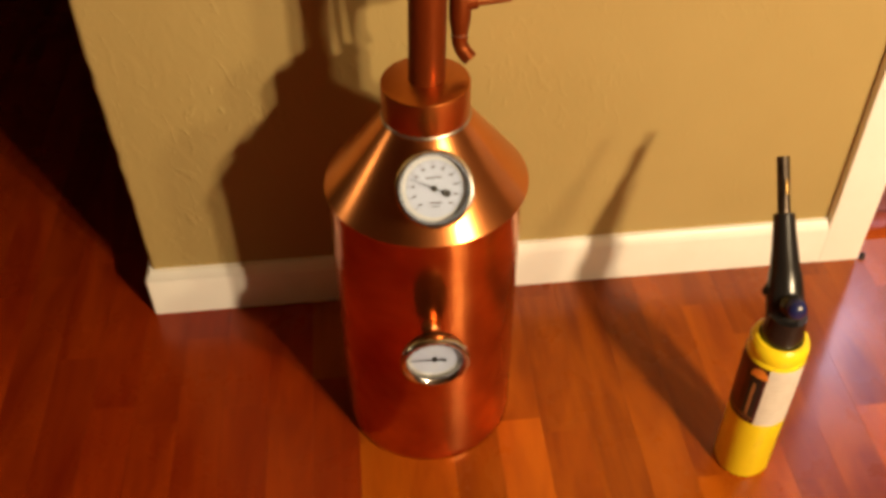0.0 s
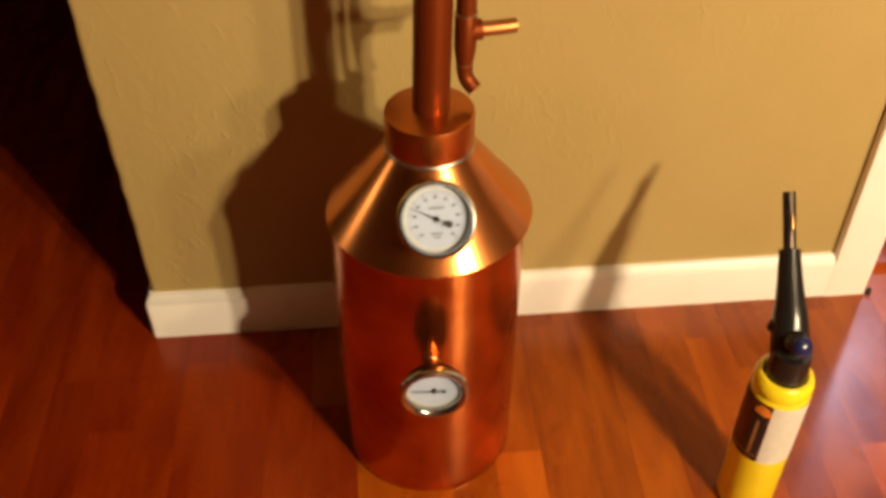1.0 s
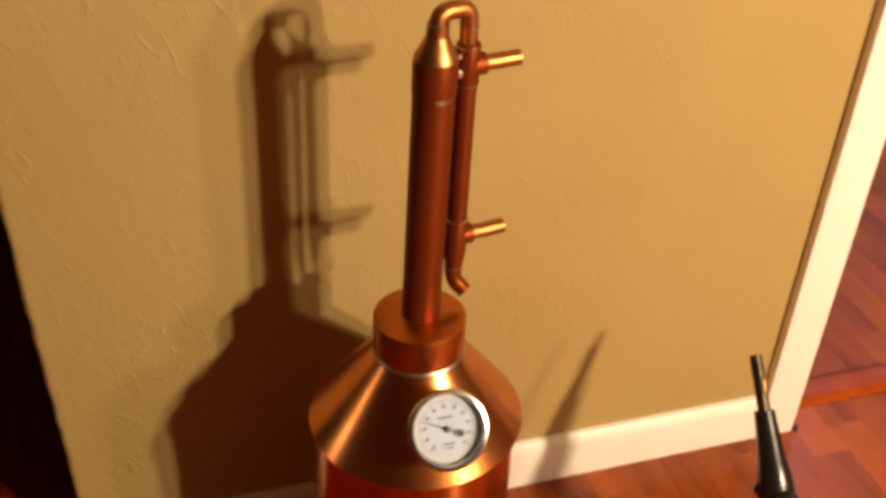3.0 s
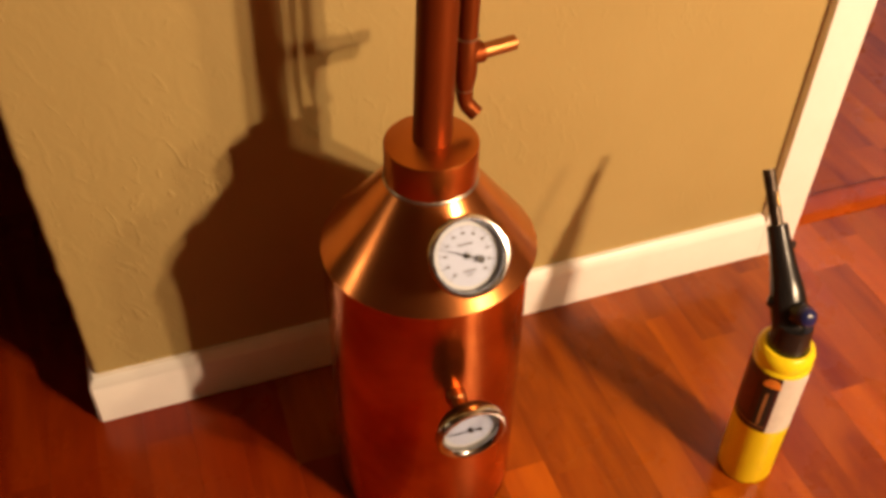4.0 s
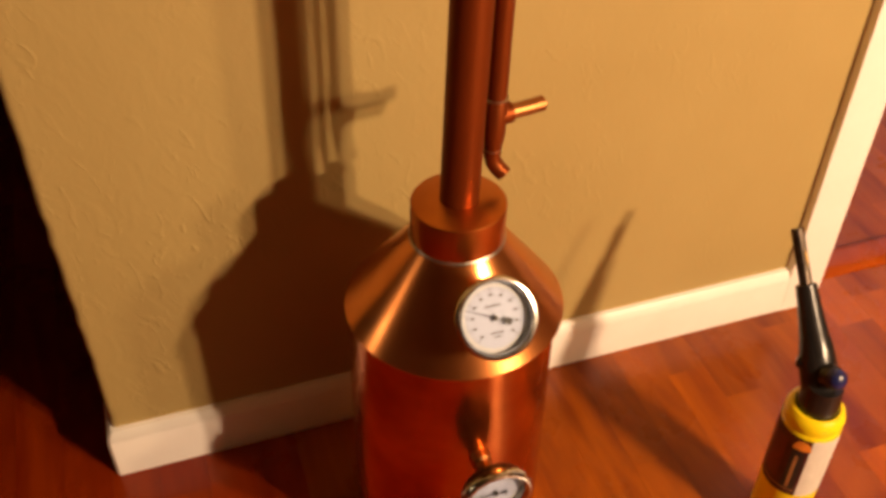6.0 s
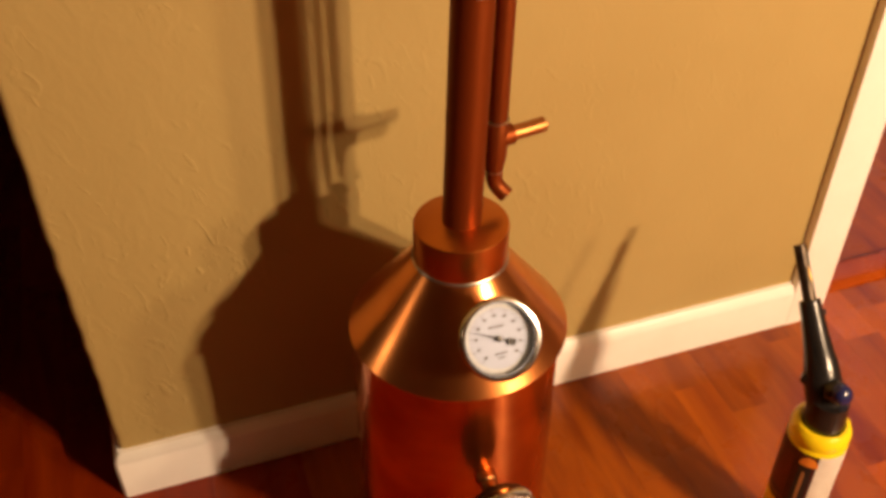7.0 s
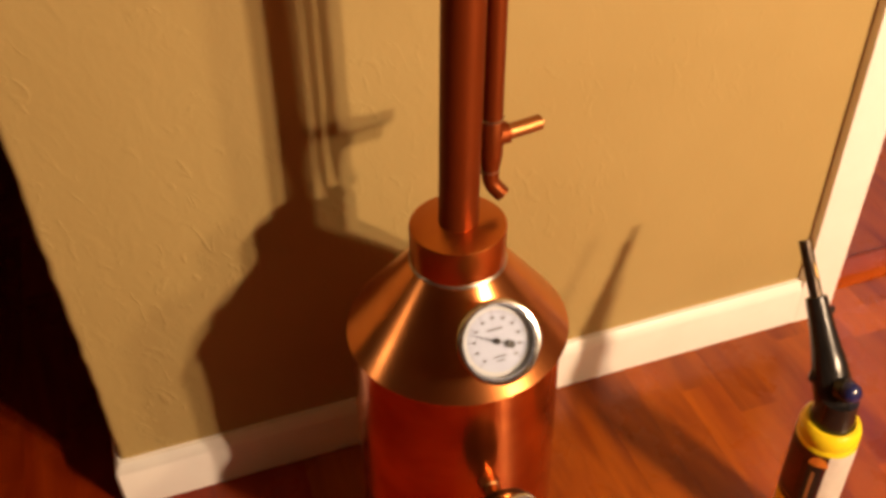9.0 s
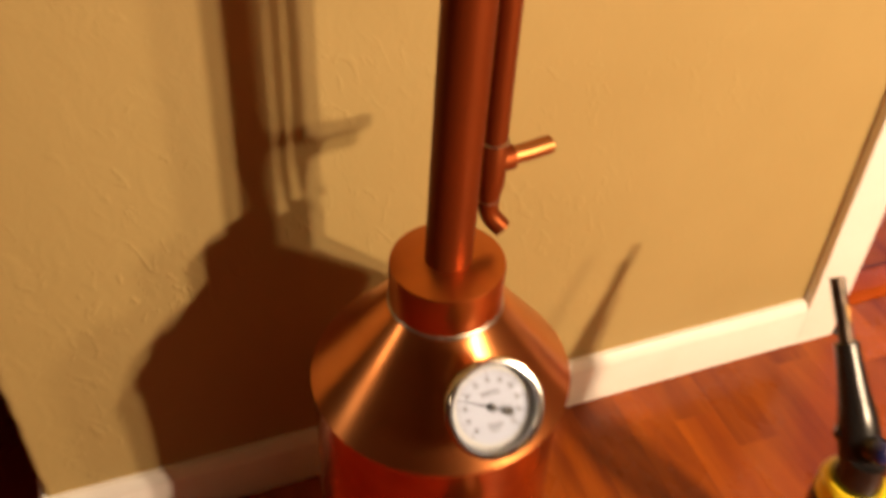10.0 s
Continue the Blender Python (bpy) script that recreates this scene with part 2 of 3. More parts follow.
def lathe(profile, seg=72, m=None, arc=None):
    """Turns a profile of (radius, height) round z; arc: start and end in degrees from -y towards +x."""
    bm = bmesh.new()
    a0, a1 = arc or (0, 360)
    n = seg if arc is None else seg + 1
    rings = []
    for r, z in profile:
        if r < 1e-6 and arc is None:
            rings.append([bm.verts.new((0, 0, z))])
            continue
        ring = []
        for k in range(n):
            a = radians(a0 + (a1 - a0) * k / seg)
            ring.append(bm.verts.new((r * math.sin(a), -r * math.cos(a), z)))
        rings.append(ring)
    for p, q in zip(rings, rings[1:]):
        last = n if arc is None else n - 1
        for k in range(last):
            j = (k + 1) % n
            if len(p) == 1 and len(q) == 1:
                continue
            if len(p) == 1:
                bm.faces.new((p[0], q[k], q[j]))
            elif len(q) == 1:
                bm.faces.new((p[k], q[0], p[j]))
            else:
                bm.faces.new((p[k], q[k], q[j], p[j]))
    if m is not None:
        bm.transform(m)
    return bm


def sweep(points, radii, seg=28, closed=True):
    """A round tube along points; radii one per point. Ends closed."""
    bm = bmesh.new()
    pts = [Vector(p) for p in points]
    side = None
    rings = []
    for k, p in enumerate(pts):
        way = (pts[min(k + 1, len(pts) - 1)] - pts[max(k - 1, 0)]).normalized()
        if side is None:
            side = way.orthogonal().normalized()
        side = (side - way * side.dot(way)).normalized()
        up = way.cross(side)
        rings.append([bm.verts.new(p + radii[k] * (math.cos(a) * side + math.sin(a) * up)) for a in (2 * math.pi * j / seg for j in range(seg))])
    for p, q in zip(rings, rings[1:]):
        for k in range(seg):
            j = (k + 1) % seg
            bm.faces.new((p[k], p[j], q[j], q[k]))
    if closed:
        bm.faces.new(rings[0][::-1])
        bm.faces.new(rings[-1])
    return bm


def pipe_end(points, r, wall=0.0012, depth=0.012):
    """A hollow open pipe along points, open at its last point."""
    pts = [Vector(p) for p in points]
    way = (pts[-1] - pts[-2]).normalized()
    path = pts + [pts[-1], pts[-1] - way * depth]
    return sweep(path, [r] * len(pts) + [r - wall, r - wall])


def join(*bms):
    out = bmesh.new()
    for b in bms:
        me = bpy.data.meshes.new("t")
        b.to_mesh(me)
        b.free()
        out.from_mesh(me)
        bpy.data.meshes.remove(me)
    return out


def box(x0, x1, y0, y1, z0, z1, bevel=0.0, segments=2):
    bm = bmesh.new()
    bmesh.ops.create_cube(bm, size=1)
    bm.transform(Matrix.Translation(((x0 + x1) / 2, (y0 + y1) / 2, (z0 + z1) / 2)) @ Matrix.Diagonal((x1 - x0, y1 - y0, z1 - z0, 1)))
    if bevel:
        bmesh.ops.bevel(bm, geom=bm.edges[:], offset=bevel, segments=segments, affect="EDGES", profile=0.5)
    return bm


def empty(name, place, label, category, kind="", group=""):
    ob = new(name)
    ob.empty_display_size = 0.05
    ob.matrix_world = Matrix.Translation(place)
    return tagged(ob, label, category, group, kind)


def extrude_profile(outline, a, b, axis="x"):
    """A closed outline of (u, v) pairs drawn out from a to b along an axis; u is the depth, v the height."""
    bm = bmesh.new()
    ends = []
    for p in (a, b):
        ends.append([bm.verts.new((p, u, v) if axis == "x" else (u, p, v)) for u, v in outline])
    n = len(outline)
    for k in range(n):
        j = (k + 1) % n
        bm.faces.new((ends[0][k], ends[0][j], ends[1][j], ends[1][k]))
    bm.faces.new(ends[0][::-1])
    bm.faces.new(ends[1])
    return bm


# ---- the setting ----
CEIL = 2.44
JOINT = 0.978   # wall meets the door casing
CAS = 1.040     # far edge of the casing
DOOR = 1.045    # face of the jamb
DOOR_END = 1.86


def wall_with_round_end():
    """The wall behind the still: 0.12 m thick, its free end rounded off."""
    bm = bmesh.new()
    r = 0.009
    c = r - 0.005
    out = [(JOINT + 0.06, 0.0), (JOINT + 0.06, 0.12)]
    out += [(c - r * math.sin(radians(a)), 0.12 - r + r * math.cos(radians(a))) for a in range(0, 91, 15)]
    out += [(c - r * math.cos(radians(a)), r - r * math.sin(radians(a))) for a in range(0, 91, 15)]
    # the trowelled corner wanders by a millimetre or two on its way up
    levels = [CEIL * k / 122 for k in range(123)]
    rings = []
    for z in levels:
        row = []
        for k, (x, y) in enumerate(out):
            near = 1.0 if k > 1 else 0.0
            d = 0.0012 * noise.noise((3.1, y * 9, z * 9)) + 0.0026 * noise.noise((7.7, y * 30, z * 48))
            row.append(bm.verts.new((x + near * d, y, z)))
        rings.append(row)
    for p, q in zip(rings, rings[1:]):
        for k in range(len(out)):
            j = (k + 1) % len(out)
            bm.faces.new((p[k], p[j], q[j], q[k]))
    bm.faces.new(rings[0])
    bm.faces.new(rings[-1])
    return bm


thing("wall_north", wall_with_round_end(), WALL, "tan hand-trowelled wall with a rounded free end", "wall", "structure")
thing("wall_north_beyond_door", box(DOOR_END + 0.005, 3.6, 0, 0.12, 0, CEIL), WALL, "tan painted wall beyond the doorway", "wall", "structure")
thing("wall_over_door", box(JOINT + 0.06, DOOR_END + 0.005, 0, 0.12, 2.08, CEIL), WALL, "tan painted wall over the doorway", "wall", "structure")
thing("wall_next_room_east", box(3.6, 3.72, 0.06, 3.4, 0, CEIL), PALE_WALL, "pale painted wall of the next room", "wall", "structure")
thing("wall_east", box(3.6, 3.72, -4.2, 0.059, 0, CEIL), LOW_BOUNCE_WALL, "unseen room wall, dark brown to hold back bounce", "wall", "structure")
thing("wall_west", box(-2.72, -2.6, -4.2, 3.4, 0, CEIL), LOW_BOUNCE_WALL, "unseen room wall, dark brown to hold back bounce", "wall", "structure")
thing("wall_south", box(-2.72, 3.72, -4.32, -4.2, 0, CEIL), LOW_BOUNCE_WALL, "unseen room wall, dark brown to hold back bounce", "wall", "structure")
thing("wall_hall_end", box(-2.72, 0.059, 3.4, 3.52, 0, CEIL), LOW_BOUNCE_WALL, "unseen end wall of the hall, dark brown to hold back bounce", "wall", "structure")
thing("wall_far_north", box(0.06, 3.72, 3.4, 3.52, 0, CEIL), PALE_WALL, "pale painted far wall of the next room", "wall", "structure")
thing("wall_hall", box(0.0, 0.12, 0.12, 3.4, 0, CEIL), LOW_BOUNCE_WALL, "unseen wall between hall and next room, dark brown to hold back bounce", "wall", "structure")
thing("ceiling", box(-2.72, 3.72, -4.32, 0.06, CEIL, CEIL + 0.1), LOW_BOUNCE_CEILING, "unseen ceiling, darkened to hold back bounce", "ceiling", "structure")
thing("ceiling_hall", box(-2.72, 0.06, 0.0605, 3.52, CEIL, CEIL + 0.1), LOW_BOUNCE_CEILING, "unseen ceiling of the hall, darkened to hold back bounce", "ceiling", "structure")
thing("ceiling_next_room", box(0.0605, 3.72, 0.0605, 3.52, CEIL, CEIL + 0.1), PALE_WALL, "pale painted ceiling of the next room", "ceiling", "structure")

# baseboard: flat face, eased and sloped top, wrapped round the wall's end
BB = 0.078
BB_OUT = [(0.0, 0.0), (-0.0142, 0.0), (-0.0142, BB - 0.016), (-0.0134, BB - 0.011), (-0.0085, BB - 0.003), (-0.0065, BB - 0.0005), (0.0, BB)]


def baseboard_wrap():
    """The board along the wall with a mitred return round the free end."""
    bm = bmesh.new()
    rows = []
    for d, z in [(0.0, 0.0)] + [(-u, v) for u, v in BB_OUT[1:-1]] + [(0.0, BB)]:
        row = [(JOINT + 0.002, -d, z), (0.004 - d, -d, z), (-d, 0.004 - d, z), (-d, 0.116 + d, z), (0.004 - d, 0.12 + d, z), (0.12, 0.12 + d, z)]
        rows.append([bm.verts.new(p) for p in row])
    for p, q in zip(rows, rows[1:]):
        for k in range(len(p) - 1):
            bm.faces.new((p[k], p[k + 1], q[k + 1], q[k]))
    bm.faces.new([r[0] for r in rows])
    return bm


thing("baseboard", baseboard_wrap(), TRIM, "white painted baseboard wrapped round the wall end", "baseboard", "structure")
thing("baseboard_beyond_door", extrude_profile(BB_OUT, DOOR_END + 0.07, 3.6), TRIM, "white painted baseboard beyond the doorway", "baseboard", "structure")


def casing_post(x0, x1):
    """A flat board with eased front edges, its back tight to the wall."""
    d, e = 0.0150, 0.0018
    out = [(x1, -0.0005), (x0, -0.0005)]
    out += [(x0 + e - e * math.cos(radians(a)), -d + e - e * math.sin(radians(a))) for a in range(0, 91, 18)]
    out += [(x1 - e + e * math.sin(radians(a)), -d + e - e * math.cos(radians(a))) for a in range(0, 91, 18)]
    bm = bmesh.new()
    low = [bm.verts.new((x, y, 0.0)) for x, y in out]
    high = [bm.verts.new((x, y, 2.14)) for x, y in out]
    for k in range(len(out)):
        j = (k + 1) % len(out)
        bm.faces.new((low[k], low[j], high[j], high[k]))
    bm.faces.new(low[::-1])
    bm.faces.new(high)
    return bm


door = empty("doorway_1", (DOOR, 0, 0), "white painted door frame of an open doorway", "doorway", "structure")


def at_door(bm):
    bm.transform(Matrix.Translation((-DOOR, 0, 0)))
    return bm


part("casing_post", at_door(casing_post(JOINT, CAS)), TRIM, door)
part("casing_post", at_door(casing_post(DOOR_END + 0.005, DOOR_END + 0.067)), TRIM, door)
part("casing_head", at_door(box(JOINT, DOOR_END + 0.067, -0.0150, -0.0005, 2.1405, 2.20, 0.003)), TRIM, door)
part("jamb", at_door(box(JOINT + 0.061, DOOR, 0.0005, 0.12, 0.0, 2.06, 0.0015)), TRIM, door)
part("jamb", at_door(box(DOOR_END, DOOR_END + 0.0045, 0.0005, 0.12, 0.0, 2.06, 0.0015)), TRIM, door)
part("jamb_head", at_door(box(DOOR, DOOR_END, 0.0005, 0.12, 2.06, 2.079, 0.0015)), TRIM, door)
thing("threshold", extrude_profile([(0.026, 0.0), (0.026, 0.003), (0.032, 0.0085), (0.040, 0.0105), (0.070, 0.0105), (0.077, 0.0085), (0.083, 0.003), (0.083, 0.0)], DOOR, DOOR_END),
      THRESHOLD, "reddish-brown wooden threshold strip in the doorway", "threshold", "structure")

# ---- the copper still ----
SX, SY = 0.3745, -0.192
still = empty("copper_still", (SX, SY, 0), "polished copper pot still with two dial thermometers standing on the floor", "still")


def lean(z):
    """Leans cone and collar a touch off plumb, to fit the camera's view."""
    return 0.0175 * max(0.0, z - 0.2)


def leaned(bm):
    for v in bm.verts:
        v.co.x += lean(v.co.z)
    return bm


def column_shift(z):
    """Sets the column off the collar's middle, leaning further, fitted to its view and shadows."""
    return 0.0101 + 0.0315 * (z - 0.6), 0.0032


def columned(bm):
    for v in bm.verts:
        dx, dy = column_shift(v.co.z)
        v.co.x += dx
        v.co.y += dy
    return bm


RB, RC = 0.1060, 0.1105
Z_CONE, Z_COL0, Z_COL1 = 0.369, 0.4545, 0.494
RK = 0.0455
def footed(bm):
    """Shears the drum's foot a little forward of its top, to fit the camera's view."""
    for v in bm.verts:
        k = 1 - min(1.0, v.co.z / 0.30)
        v.co.x -= 0.0045 * k
        v.co.y -= 0.0080 * k
    return bm


part("body", footed(lathe([(0, 0.0), (0.103, 0.0), (RB - 0.0012, 0.0008), (RB, 0.003), (RB, 0.012), (RB, 0.10), (RB + 0.0003, 0.2), (RB, 0.30), (RB, Z_CONE + 0.0008), (RB - 0.003, Z_CONE + 0.0008)], 96)), COPPER_BODY, still, "reddish copper drum with a dull shine")
part("shoulder_cone", leaned(lathe([(RC - 0.0012, Z_CONE - 0.0012), (RC, Z_CONE - 0.0012), (RC + 0.0002, Z_CONE), (RK - 0.001, Z_COL0 + 0.001), (RK - 0.003, Z_COL0 + 0.001), (RC - 0.003, Z_CONE + 0.001), (RC - 0.0012, Z_CONE - 0.0012)], 120)), COPPER_CONE, still, "bright brushed copper cone")
part("solder_bead", leaned(lathe([(RK - 0.001, Z_COL0 - 0.001), (RK + 0.0012, Z_COL0 - 0.0014), (RK + 0.0014, Z_COL0), (RK + 0.0008, Z_COL0 + 0.0012), (RK - 0.001, Z_COL0 + 0.003)], 96)), SOLDER, still, "silvery solder bead")
part("collar", leaned(lathe([(RK, Z_COL0), (RK, Z_COL1 - 0.002), (RK - 0.0006, Z_COL1 - 0.0006), (RK - 0.002, Z_COL1), (0.0085, Z_COL1 + 0.0006), (0.0085, Z_COL0)], 96)), COPPER_COLLAR, still, "copper cap with a flat top")
R1 = 0.0186
part("column", columned(lathe([(R1, Z_COL1 - 0.001), (R1, 0.60), (R1, 0.735)], 56)), COPPER_PIPE, still, "upright copper pipe")
part("reducer_sleeve", columned(lathe([(R1, 0.727), (0.0191, 0.727), (0.0194, 0.7282), (0.0194, 0.7565), (0.0192, 0.7572)], 56)), COPPER_PIPE, still, "dull copper sleeve of the reducing cap")
part("reducer", columned(lathe([(0.0190, 0.7568), (0.0194, 0.7570), (0.0192, 0.7582), (0.0150, 0.7668), (0.0112, 0.7735), (0.0099, 0.7762), (0.0096, 0.7785), (0.0096, 0.7865), (0.0085, 0.787)], 56)), COPPER_BRIGHT, still, "copper reducing cap tapering to a neck")
part("solder_stain", columned(lathe([(0.0187, 0.7225), (0.0191, 0.7235), (0.0195, 0.7268), (0.0188, 0.7272)], 16, None, (-14, 34))), SOLDER, still, "dull grey solder stain")
NX, NY = column_shift(0.785)
PX, PY = 0.4194 - SX, 0.011   # condenser axis, from the still's axis
top = 0.7835


def bend_points():
    """Neck, two elbows and the drop into the condenser."""
    a, b = Vector((NX, NY, 0)), Vector((PX, PY, 0))
    mid, half = (a + b) / 2, (b - a) / 2
    pts = [(a.x, a.y, 0.779), (a.x, a.y, top)]
    for k in range(1, 18):
        ang = math.pi * (1 - k / 18)
        # squared-off bend, as two short elbows make it
        c, s = math.cos(ang), math.sin(ang)
        f = 1.0 / max(abs(c) ** 3 + abs(s) ** 3, 1e-6) ** (1 / 3)
        pts.append((mid.x + half.x * c * f, mid.y + half.y * c * f, top + 0.0128 * s * f))
    pts += [(b.x, b.y, top), (b.x, b.y, 0.756)]
    return pts


bp = bend_points()
part("crossover_pipe", sweep(bp, [0.0078] * len(bp)), COPPER_BRIGHT, still, "bent copper pipe joining column and condenser")


def ring(z, r, x=PX, y=PY, h=0.0010, out=0.0002):
    return lathe([(r - 0.001, z - h), (r + out, z - h * 0.6), (r + out, z + h * 0.6), (r - 0.001, z + h)], 40, Matrix.Translation((x if x != PX else PX + 0.0215 * (z - 0.74), y, 0)))


for z, r, x, y in ((0.7867, 0.0093, NX, NY), (0.7800, 0.0080, PX, PY), (0.7628, 0.0110, PX, PY), (0.5925, 0.0108, PX, PY), (0.5385, 0.0086, PX, PY), (0.7290, 0.0108, PX, PY)):
    part("solder_joint", ring(z, r, x, y), SOLDER, still)
at_p = Matrix.Translation((PX, PY, 0)) @ Matrix(((1, 0, 0.0215, -0.0215 * 0.74), (0, 1, 0, 0), (0, 0, 1, 0), (0, 0, 0, 1)))


def px(z):
    """The condenser is sheared a touch off plumb too, to fit the view."""
    return PX + 0.0215 * (z - 0.74)


part("condenser_jacket", lathe([(0.0096, 0.588), (0.0096, 0.735)], 40, at_p), COPPER_PIPE, still, "slender copper jacket pipe")
for zc, low in ((0.7455, False), (0.5735, True)):
    z0, z1 = zc - 0.0175, zc + 0.0175
    prof = [(0.0102, z1 + 0.001), (0.0108, z1), (0.0108, z0)]
    if low:
        prof += [(0.0105, z0 - 0.003), (0.0095, z0 - 0.010), (0.0085, z0 - 0.013), (0.0085, z0 - 0.022)]
    else:
        prof = [(0.0082, z1 + 0.003), (0.0100, z1 + 0.002)] + prof[1:] + [(0.0102, z0 - 0.001)]
    branch = sweep([(px(zc) + 0.004, PY, zc), (px(zc) + 0.0155, PY + 0.001, zc)], [0.0098, 0.0098])
    tee = part("tee_fitting", join(lathe(prof, 40, at_p), branch), COPPER_PIPE, still, "copper tee fitting")
    part("hose_spout", pipe_end([(px(zc) + 0.010, PY + 0.0006, zc), (px(zc) + 0.03, PY + 0.003, zc), (px(zc) + 0.0485, PY + 0.006, zc)], 0.0072), COPPER_BRIGHT, still, "short shiny copper hose spout")
elb = [(px(0.54), PY, 0.546)]
for k in range(0, 9):
    a = radians(50 * k / 8)
    elb.append((px(0.54) + 0.018 * (1 - math.cos(a)) * 0.78, PY - 0.018 * (1 - math.cos(a)) * 0.62, 0.531 - 0.018 * math.sin(a)))
w = Vector((math.sin(radians(50)) * 0.78, -math.sin(radians(50)) * 0.62, -math.cos(radians(50))))
elb.append(tuple(Vector(elb[-1]) + w * 0.008))
part("outlet_elbow", pipe_end(elb, 0.0078), COPPER_PIPE, still, "copper outlet elbow")


# Solder drops, made larger and whiter to carry the glint between the pipes.
for dz, k in ((0.7430, 1.8), (0.7580, 1.0)):
    part("solder_blob", lathe([(0, -0.0024 * k), (0.0014 * k, -0.0016 * k), (0.0019 * k, 0.0), (0.0013 * k, 0.0017 * k), (0, 0.0024 * k)], 14, Matrix.Translation((PX - 0.0104, PY - 0.0112, dz))), SOLDER_DROP, still, "drop of solder, enlarged and whitened for its glint")


def gauge(case_m, needle_degrees, stem, thick, up, face=0.0314, ink=None, tail=1.0, back=None):
    """A dial thermometer: z is out of the dial, y up on it. stem: length behind the case, thick: of the socket, up: of the dial plate in the case, face: its radius, ink: of the print, tail: size of the pointer's tail, back: metal of the case's back."""
    ink = ink or GREY_INK
    k_face = face / 0.0314
    frame_m = case_m @ Matrix.Translation((0, 0, up)) @ Matrix.Diagonal((k_face, k_face, 1, 1))
    r = 0.0378
    case = lathe([(0.0362, 0.0040), (r - 0.0002, 0.007), (r + 0.0005, 0.0105), (r + 0.0002, 0.0138), (r - 0.0014, 0.0160), (r - 0.0036, 0.0163), (face + 0.0011, 0.0140), (face + 0.0004, 0.0125), (face + 0.0004, 0.0005)], 72, case_m)
    g = part("thermometer", case, CHROME, still, "round steel-cased dial thermometer with a white face")
    part("case_back", lathe([(0, -0.0125), (0.012, -0.0125), (0.022, -0.0105), (0.030, -0.006), (0.0345, 0.000), (0.0362, 0.0042)], 72, case_m), back or CASE_BACK_SHADED, g, "steel back of the case, its tone set for its reflection")
    part("case_lining", lathe([(face + 0.0003, 0.0122), (face + 0.0001, up)], 72, case_m), CASE_DARK, g)
    part("dial_face", lathe([(0, 0.0004), (0.0314, 0.0004), (0.0314, 0.0), (0, 0.0)], 64, frame_m), DIAL, g, "white dial plate")
    part("dial_border", lathe([(0.0276, 0.00045), (0.0276, 0.0007), (0.0313, 0.0007), (0.0313, 0.00045)], 64, frame_m), DIAL_GREY, g, "pale grey outer ring of the dial")
    marks = []
    for k in range(41):
        a = radians(225 - 270 * k / 40)
        long = k % 4 == 0
        q = box(0.0240 if long else 0.0252, 0.0270, -0.0004 if long else -0.0002, 0.0004 if long else 0.0002, 0.0005, 0.0007)
        q.transform(frame_m @ Matrix.Rotation(a, 4, "Z"))
        marks.append(q)
    tagged(part("scale_marks", join(*marks), ink, g), kind="stuff")
    for k in range(11):
        a = radians(225 - 270 * k / 10)
        q = box(-0.0019, 0.0019, -0.0011, 0.0011, 0.0005, 0.0007)
        q.transform(frame_m @ Matrix.Translation((0.0208 * math.cos(a), 0.0208 * math.sin(a), 0)))
        part("number_bar", q, ink, g)
    for x0, x1, y0, y1 in ((-0.0075, 0.0075, 0.0098, 0.0114), (-0.006, 0.006, -0.0145, -0.0130), (-0.004, 0.004, -0.0180, -0.0168)):
        q = box(x0, x1, y0, y1, 0.0005, 0.0007)
        q.transform(frame_m)
        part("legend_bar", q, ink, g)
    turn = frame_m @ Matrix.Rotation(radians(needle_degrees), 4, "Z")
    nb = bmesh.new()
    flat = [(x if x > -0.008 else -0.008 + (x + 0.008) * tail, y if x > -0.008 else y * tail) for x, y in [(-0.0165, -0.0004), (-0.0165, 0.0004), (-0.0150, 0.0034), (-0.0088, 0.0028), (-0.0090, 0.0006), (0.010, 0.0006), (0.0282, 0.00015), (0.0282, -0.00015), (0.010, -0.0006), (-0.0090, -0.0006), (-0.0088, -0.0028), (-0.0150, -0.0034)]]
    lo, hi = [nb.verts.new((x, y, 0.0032)) for x, y in flat], [nb.verts.new((x, y, 0.0038)) for x, y in flat]
    for k in range(len(flat)):
        j = (k + 1) % len(flat)
        nb.faces.new((lo[k], lo[j], hi[j], hi[k]))
    nb.faces.new(lo[::-1])
    nb.faces.new(hi)
    nb.transform(turn)
    part("needle", nb, INK, g, "black pointer with a broad tail")
    part("needle_hub", lathe([(0, 0.0048), (0.0022, 0.0046), (0.0028, 0.0038), (0.0028, 0.0006)], 24, frame_m), INK, g)
    part("hub_pin", lathe([(0, 0.0053), (0.0010, 0.0051), (0.0012, 0.0044)], 12, frame_m), CHROME, g)
    lens = part("lens", lathe([(0, 0.0132), (face + 0.0003, 0.0129), (face + 0.0003, 0.0124), (0, 0.0127)], 48, case_m), GLASS, g, "clear flat lens")
    lens.visible_shadow = False
    part("stem_fitting", join(
        lathe([(0.0045, -0.012 - stem), (0.0045, -0.012)], 20, case_m),
        lathe([(0.0088, -0.0118), (0.0088, -0.0165), (0.0080, -0.017), (0.0070, -0.0118)], 6, case_m)), CHROME, g, "steel hexagonal stem fitting")
    part("threaded_socket", lathe([(0.0060, -0.012 - stem - 0.004), (0.0098 * thick, -0.012 - stem), (0.0098 * thick, -0.012 - stem * 0.62), (0.0080 * thick, -0.012 - stem * 0.56), (0.0080 * thick, -0.020), (0.0075, -0.0185), (0.004, -0.0185)], 32, case_m), COPPER_BRIGHT, g, "copper socket soldered to the still")
    return g


